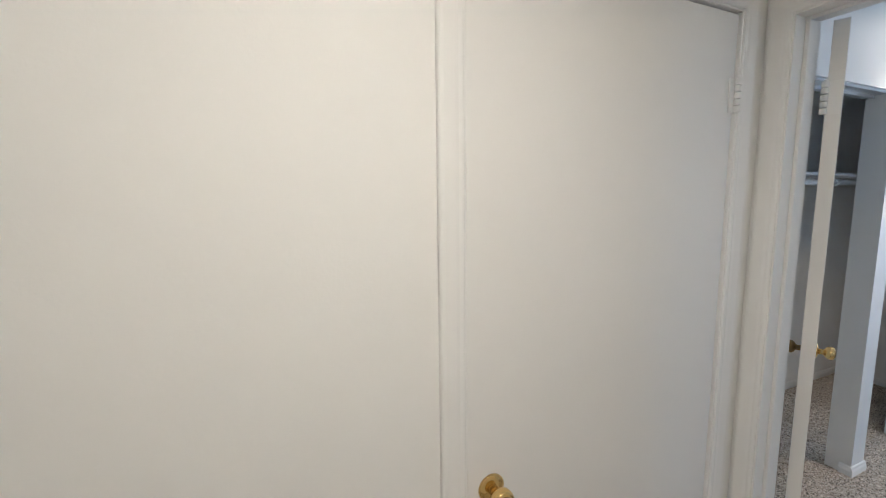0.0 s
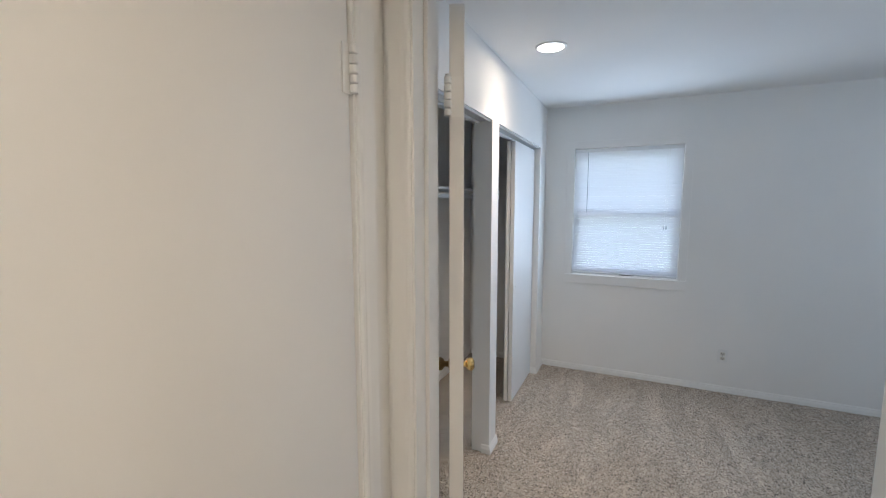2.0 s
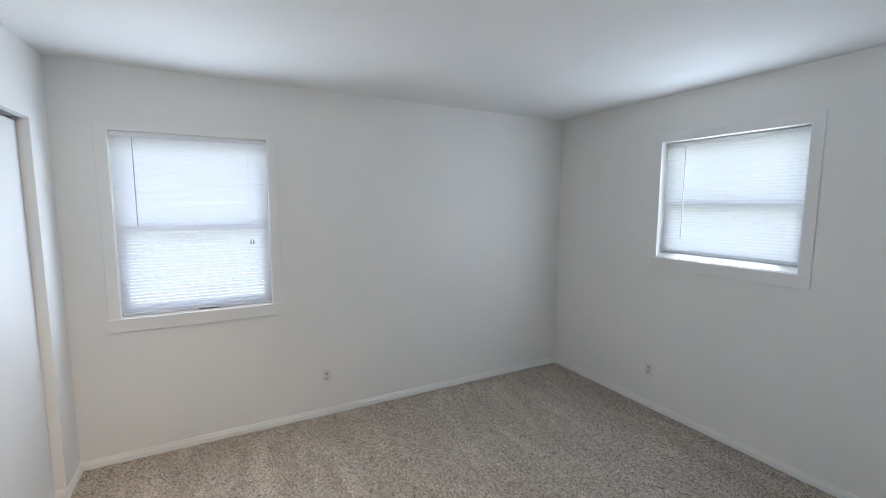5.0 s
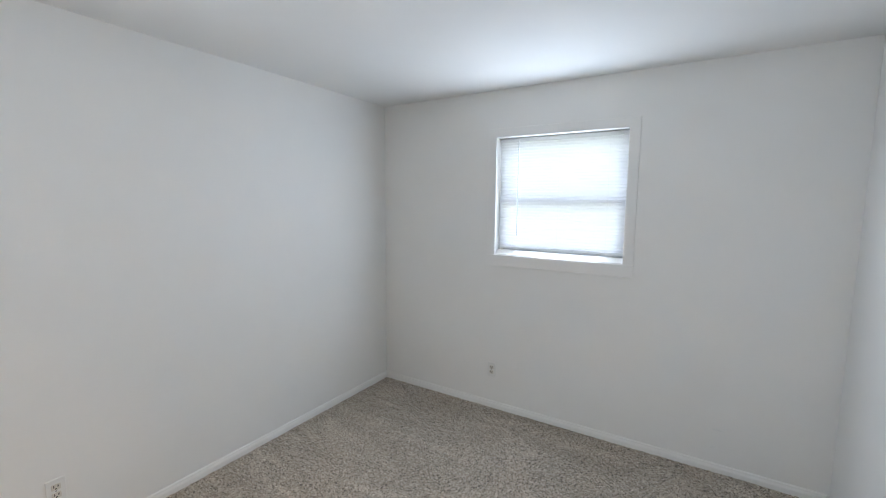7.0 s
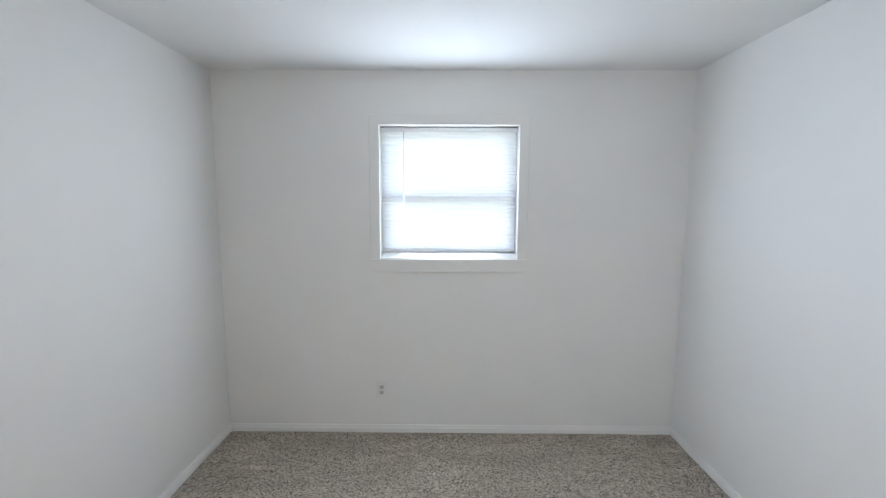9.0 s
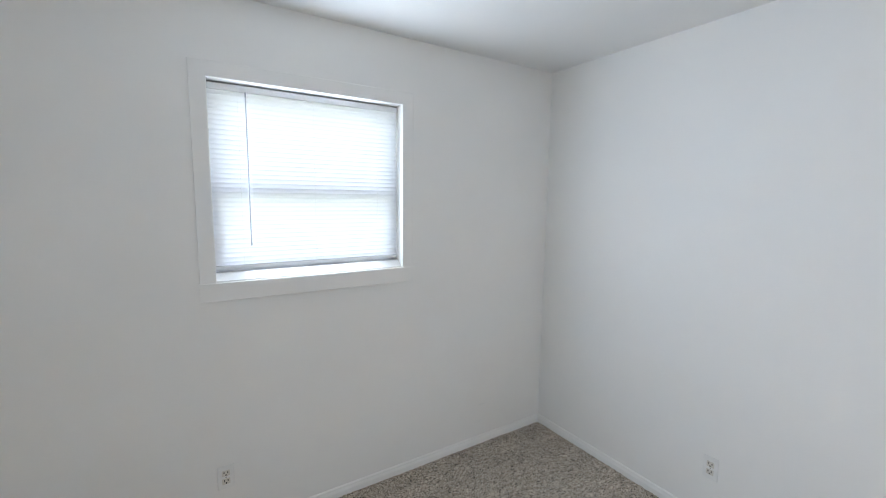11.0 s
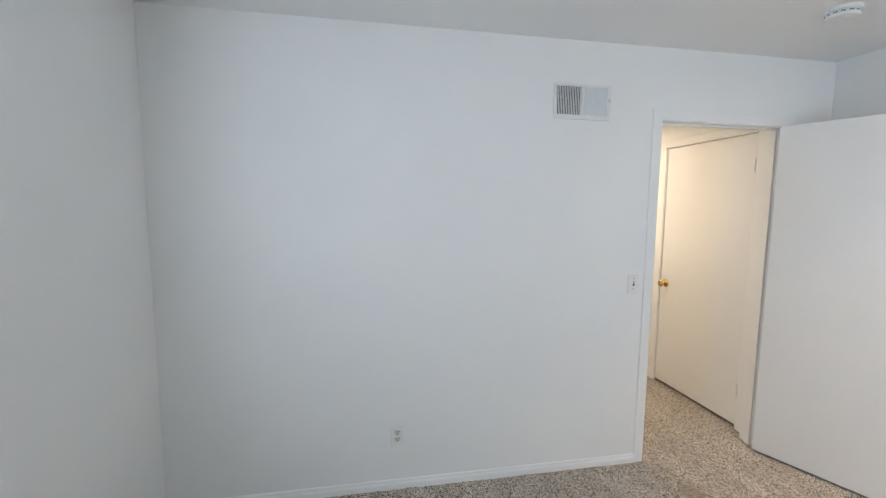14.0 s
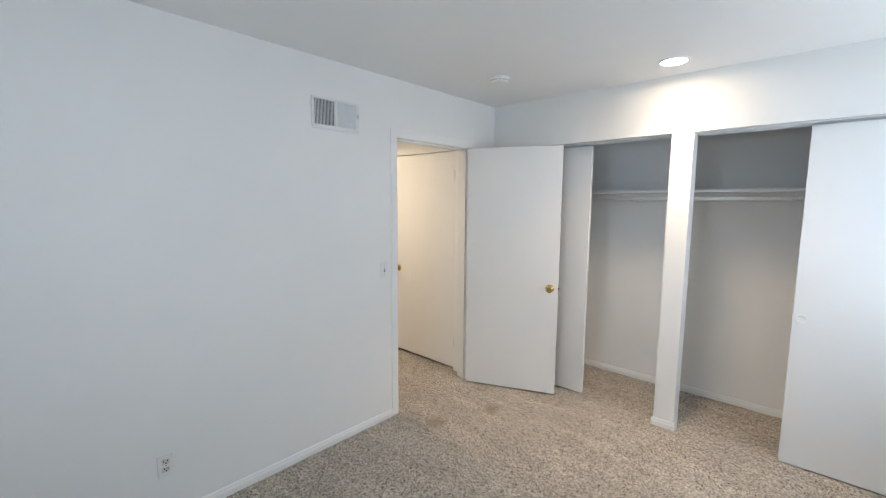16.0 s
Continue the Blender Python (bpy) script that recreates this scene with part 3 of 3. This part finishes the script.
part("rail_tag", box((EAST + 0.0045, 0.545, W1[2] + 0.0135), (EAST + 0.0058, 0.665, W1[2] + 0.0185)), SLOT, east_blind, "thin dark label strip")

# small smears of filler left on the south wall
for x, z, w, h in ((2.075, 0.262, 0.030, 0.006), (2.090, 0.150, 0.018, 0.010)):
    mk = tagged(new("filler_smear", finish(box((x - w, SOUTH + 0.0002, z - h), (x + w, SOUTH + 0.0011, z + h), 0.0004), "filler_smear", FILLER)), "small pale smear of wall filler on the plaster", "wall patch", "filler smears")

# ---- closet ----
def closet_panel(x0, x1, y, pull_x, label):
    pn = thing("closet_door", ((x0 + x1) / 2, y + 0.016, 0), label, "closet door", "sliding closet doors")
    part("panel", box((x0, y, 0.008), (x1, y + 0.029, 2.012), 0.002), PANEL, pn)
    cup = lathe([(0.0275, -0.0005), (0.0275, 0.0022), (0.0245, 0.003), (0.0215, 0.001), (0.0205, 0.0004), (0.0, 0.0004)], (pull_x, y, 0.905), (0, -1, 0), 28)
    part("finger_pull", cup, PLASTIC, pn, "round white finger pull", True)
    return pn


closet_panel(1.748, 2.432, 1.412, 1.81, "flat white sliding closet door pushed open")
closet_panel(3.708, 4.352, 1.376, 3.747, "flat white sliding closet door with round pull")
closet_panel(3.706, 4.348, 1.4105, 3.745, "flat white sliding closet door behind another")
for a, c in (CL, CR):
    tk = thing("closet_track", ((a + c) / 2, NORTH + 0.06, CH), "pale metal double track under the closet header", "door track", "closet tracks", "structure")
    part("channel", box((a + 0.001, NORTH + 0.012, CH - 0.0045), (c - 0.001, NORTH + 0.108, CH - 0.0005)), TRACK, tk)
    for y, h in ((NORTH + 0.012, 0.013), (NORTH + 0.0800, 0.019), (NORTH + 0.106, 0.019)):
        part("lip", box((a + 0.001, y, CH - h), (c - 0.001, y + 0.0025, CH - 0.0045)), TRACK, tk)

SH_Z = 1.655
shelf = thing("closet_shelf", (3.1, CLOSET_BACK - 0.15, SH_Z), "long white painted closet shelf", "shelf")
part("board", box((CLOSET_WEST + 0.002, CLOSET_BACK - 0.305, SH_Z), (EAST - 0.002, CLOSET_BACK - 0.001, SH_Z + 0.018), 0.0015), SHELF, shelf)
part("cleat", box((CLOSET_WEST + 0.002, CLOSET_BACK - 0.019, SH_Z - 0.065), (EAST - 0.002, CLOSET_BACK - 0.001, SH_Z - 0.0005), 0.0015), SHELF, shelf)
part("end_cleat", box((EAST - 0.019, CLOSET_BACK - 0.30, SH_Z - 0.065), (EAST - 0.002, CLOSET_BACK - 0.0195, SH_Z - 0.0005), 0.0015), SHELF, shelf)
part("end_cleat", box((CLOSET_WEST + 0.002, CLOSET_BACK - 0.30, SH_Z - 0.065), (CLOSET_WEST + 0.019, CLOSET_BACK - 0.0195, SH_Z - 0.0005), 0.0015), SHELF, shelf)
ROD_Y, ROD_Z = CLOSET_BACK - 0.285, SH_Z - 0.045
rod = thing("closet_rod", (3.1, ROD_Y, ROD_Z), "white painted wooden hanging rod under the shelf", "closet rod")
part("pole", lathe([(0.016, CLOSET_WEST + 0.02), (0.016, EAST - 0.02)], (0, ROD_Y, ROD_Z), (1, 0, 0), 20), SHELF, rod, "", True)
for x in (2.62, 3.62):
    bm = box((x - 0.011, ROD_Y - 0.018, SH_Z - 0.005), (x + 0.011, CLOSET_BACK - 0.0195, SH_Z - 0.0006))
    box((x - 0.011, CLOSET_BACK - 0.023, SH_Z - 0.11), (x + 0.011, CLOSET_BACK - 0.0195, SH_Z - 0.005), 0, bm)
    box((x - 0.009, ROD_Y + 0.017, SH_Z - 0.05), (x + 0.009, ROD_Y + 0.021, SH_Z - 0.005), 0, bm)
    lathe([(0.0165, -0.011), (0.0205, -0.011), (0.0205, 0.011), (0.0165, 0.011)], (x, ROD_Y, ROD_Z), (1, 0, 0), 20, bm)
    part("bracket", bm, PLASTIC, rod, "white metal shelf and rod bracket")


# ---- ceiling fittings ----
def downlight(x, y):
    dl = thing("ceiling_downlight", (x, y, CEIL), "round recessed ceiling light, lit, with white trim", "ceiling light", "recessed lights")
    part("trim_ring", lathe([(0.0718, -0.0035), (0.073, -0.0065), (0.082, -0.005), (0.086, -0.0012), (0.086, 0.0)], (x, y, CEIL), (0, 0, 1), 48), PLASTIC, dl, "", True)
    part("lens", lathe([(0.0, -0.0085), (0.05, -0.008), (0.068, -0.0065), (0.0715, -0.003), (0.0715, -0.0005)], (x, y, CEIL), (0, 0, 1), 48), LENS, dl, "glowing frosted lens")
    return dl


downlight(*LAMP)
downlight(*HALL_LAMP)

det = thing("smoke_detector", (2.108, 0.615, CEIL), "round white plastic smoke detector on the ceiling", "smoke detector")
dx, dy = 2.108, 0.615
part("base", lathe([(0.066, 0.0), (0.066, -0.012), (0.062, -0.014), (0.0, -0.014)], (dx, dy, CEIL), (0, 0, 1), 40), PLASTIC, det, "", False)
part("body", lathe([(0.056, -0.014), (0.060, -0.018), (0.060, -0.030), (0.052, -0.037), (0.030, -0.040), (0.0, -0.040)], (dx, dy, CEIL), (0, 0, 1), 40), PLASTIC, det, "", False)
# body is uncut; grey blocks paint the shade in its vent slots
for k in range(14):
    a = 2 * math.pi * k / 14
    c = Vector((dx + 0.0595 * math.cos(a), dy + 0.0595 * math.sin(a), CEIL - 0.024))
    bm = box((-0.0015, -0.008, -0.003), (0.0015, 0.008, 0.003))
    bmesh.ops.transform(bm, matrix=Matrix.Translation(c) @ Matrix.Rotation(a, 4, "Z"), verts=bm.verts)
    part("vent_slot_shade", bm, SHADE_SLOT, det)
part("test_button", lathe([(0.011, -0.0395), (0.011, -0.042), (0.009, -0.043), (0.0, -0.043)], (dx + 0.018, dy, CEIL), (0, 0, 1), 20), PLASTIC, det)

# ---- wall fittings ----
# supply register on the west wall: two banks of upright louvres, one open and one shut
VY0, VY1, VZ0, VZ1 = -0.478, -0.150, 1.998, 2.180
reg = thing("wall_vent", (WEST, (VY0 + VY1) / 2, VZ0), "white metal wall register with two banks of upright louvres", "air vent")
# no hole in the wall: a thin dark sheet paints the shade behind the louvres
part("duct_shade_sheet", box((WEST + 0.0005, VY0 + 0.016, VZ0 + 0.02), (WEST + 0.0015, VY1 - 0.02, VZ1 - 0.008)), DUCT_SHADE, reg, "dark sheet standing in for shade behind the louvres")
bm = bmesh.new()
for lo, hi in (((VY0, VZ0), (VY1, VZ0 + 0.024)), ((VY0, VZ1 - 0.012), (VY1, VZ1)), ((VY0, VZ0 + 0.024), (VY0 + 0.012, VZ1 - 0.012)), ((VY1 - 0.022, VZ0 + 0.024), (VY1, VZ1 - 0.012)), (((VY0 + VY1) / 2 - 0.010, VZ0 + 0.024), ((VY0 + VY1) / 2 + 0.006, VZ1 - 0.012))):
    box((WEST + 0.0003, lo[0], lo[1]), (WEST + 0.011, hi[0], hi[1]), 0.0008, bm)
part("face_frame", bm, VENT_WHITE, reg)
mid = (VY0 + VY1) / 2
for a, c, ang, tone in ((VY0 + 0.012, mid - 0.010, 31, VENT_WHITE), (mid + 0.006, VY1 - 0.022, -14, VENT_GREY)):
    n = 15
    for k in range(n):
        y = a + (c - a) * (k + 0.5) / n
        bm = box((-0.0004, -0.0046, VZ0 + 0.024), (0.0004, 0.0046, VZ1 - 0.012))
        bmesh.ops.transform(bm, matrix=Matrix.Translation((WEST + 0.0065, y, 0)) @ Matrix.Rotation(radians(ang), 4, "Z"), verts=bm.verts)
        part("louvre", bm, tone, reg)
part("damper_lever", box((WEST + 0.010, VY1 - 0.014, 2.090), (WEST + 0.026, VY1 - 0.008, 2.112), 0.002), VENT_WHITE, reg)


def wall_plate(name, at, n, label, category, group):
    """Cover plate at a place on a wall with normal n; returns the thing and a placing function of (across, up, out)."""
    at, n = Vector(at), Vector(n)
    side = Vector((0, 0, 1)).cross(n)

    def put(u, v, o):
        return at + side * u + Vector((0, 0, v)) + n * o

    def bx(u0, u1, v0, v1, o0, o1, bev=0.0):
        q, r = put(u0, v0, o0), put(u1, v1, o1)
        return box(tuple(map(min, q, r)), tuple(map(max, q, r)), bev)

    th = thing(name, at, label, category, group)
    part("cover_plate", bx(-0.035, 0.035, -0.057, 0.057, 0.0003, 0.0055, 0.0022), PLASTIC, th)
    return th, put, bx, n


def outlet(at, n):
    th, put, bx, n = wall_plate("wall_outlet", at, n, "white duplex wall outlet low on the wall", "outlet", "wall outlets")
    for v in (0.0195, -0.0195):
        sock = part("socket", bx(-0.0165, 0.0165, v - 0.0135, v + 0.0135, 0.005, 0.0075, 0.002), ALMOND, th)
        # holes are not cut; dark pieces paint the shade inside them
        part("slot", bx(-0.0092, -0.0056, v - 0.001, v + 0.0090, 0.0070, 0.0078), SLOT, sock)
        part("slot", bx(0.0056, 0.0092, v - 0.001, v + 0.0080, 0.0070, 0.0078), SLOT, sock)
        part("ground_hole", lathe([(0.0036, 0.0), (0.0036, 0.0008)], put(0, v - 0.0075, 0.0070), n, 10), SLOT, sock)
    part("screw", lathe([(0.0032, 0.0), (0.0026, 0.0012), (0.0, 0.0014)], put(0, 0, 0.0054), n, 12), STEEL, th)


outlet((EAST, -0.145, 0.305), (-1, 0, 0))
outlet((3.557, SOUTH, 0.305), (0, 1, 0))
outlet((WEST, -1.306, 0.302), (1, 0, 0))

sw, put, bx, n = wall_plate("light_switch", (WEST, 0.052, 1.095), (1, 0, 0), "white toggle light switch beside the doorway", "light switch", "")
# dark piece paints the shaded gap round the toggle
part("toggle_slot_shade", bx(-0.0055, 0.0055, -0.0125, 0.0125, 0.0052, 0.0066, 0.0005), SLOT, sw)
part("toggle", bx(-0.0042, 0.0042, 0.000, 0.011, 0.0062, 0.017, 0.0015), PLASTIC, sw)
for v in (0.03, -0.03):
    part("screw", lathe([(0.0032, 0.0), (0.0026, 0.0012), (0.0, 0.0014)], put(0, v, 0.0054), n, 12), STEEL, sw)

# ---- outside ----
solid("ground", box((-60, -60, -0.7), (70, 60, -0.35)), LAWN, "mown green lawn outside the house", "lawn")


def hedge(x0, x1, y0, y1, z1, count, seed):
    rng = np.random.default_rng(seed)
    verts, faces = [], []
    for k in range(count):
        c = np.array([rng.uniform(x0, x1), rng.uniform(y0, y1), -0.35 + (z1 + 0.35) * rng.uniform(0, 1) ** 0.8 * (0.75 + 0.25 * rng.uniform())])
        a, b_ = rng.normal(size=3), rng.normal(size=3)
        a, b_ = a / np.linalg.norm(a) * 0.11, b_ / np.linalg.norm(b_) * 0.06
        i = len(verts)
        verts += [c - a, c + b_, c + a, c - b_]
        faces.append((i, i + 1, i + 2, i + 3))
    me = bpy.data.meshes.new("hedge")
    me.from_pydata([tuple(v) for v in verts], [], faces)
    me.materials.append(LEAF)
    return tagged(new("hedge", me), "loose green hedge outside the window", "hedge", "", "stuff")


hedge(8.2, 9.4, -4.0, 5.0, 1.5, 9000, 5)
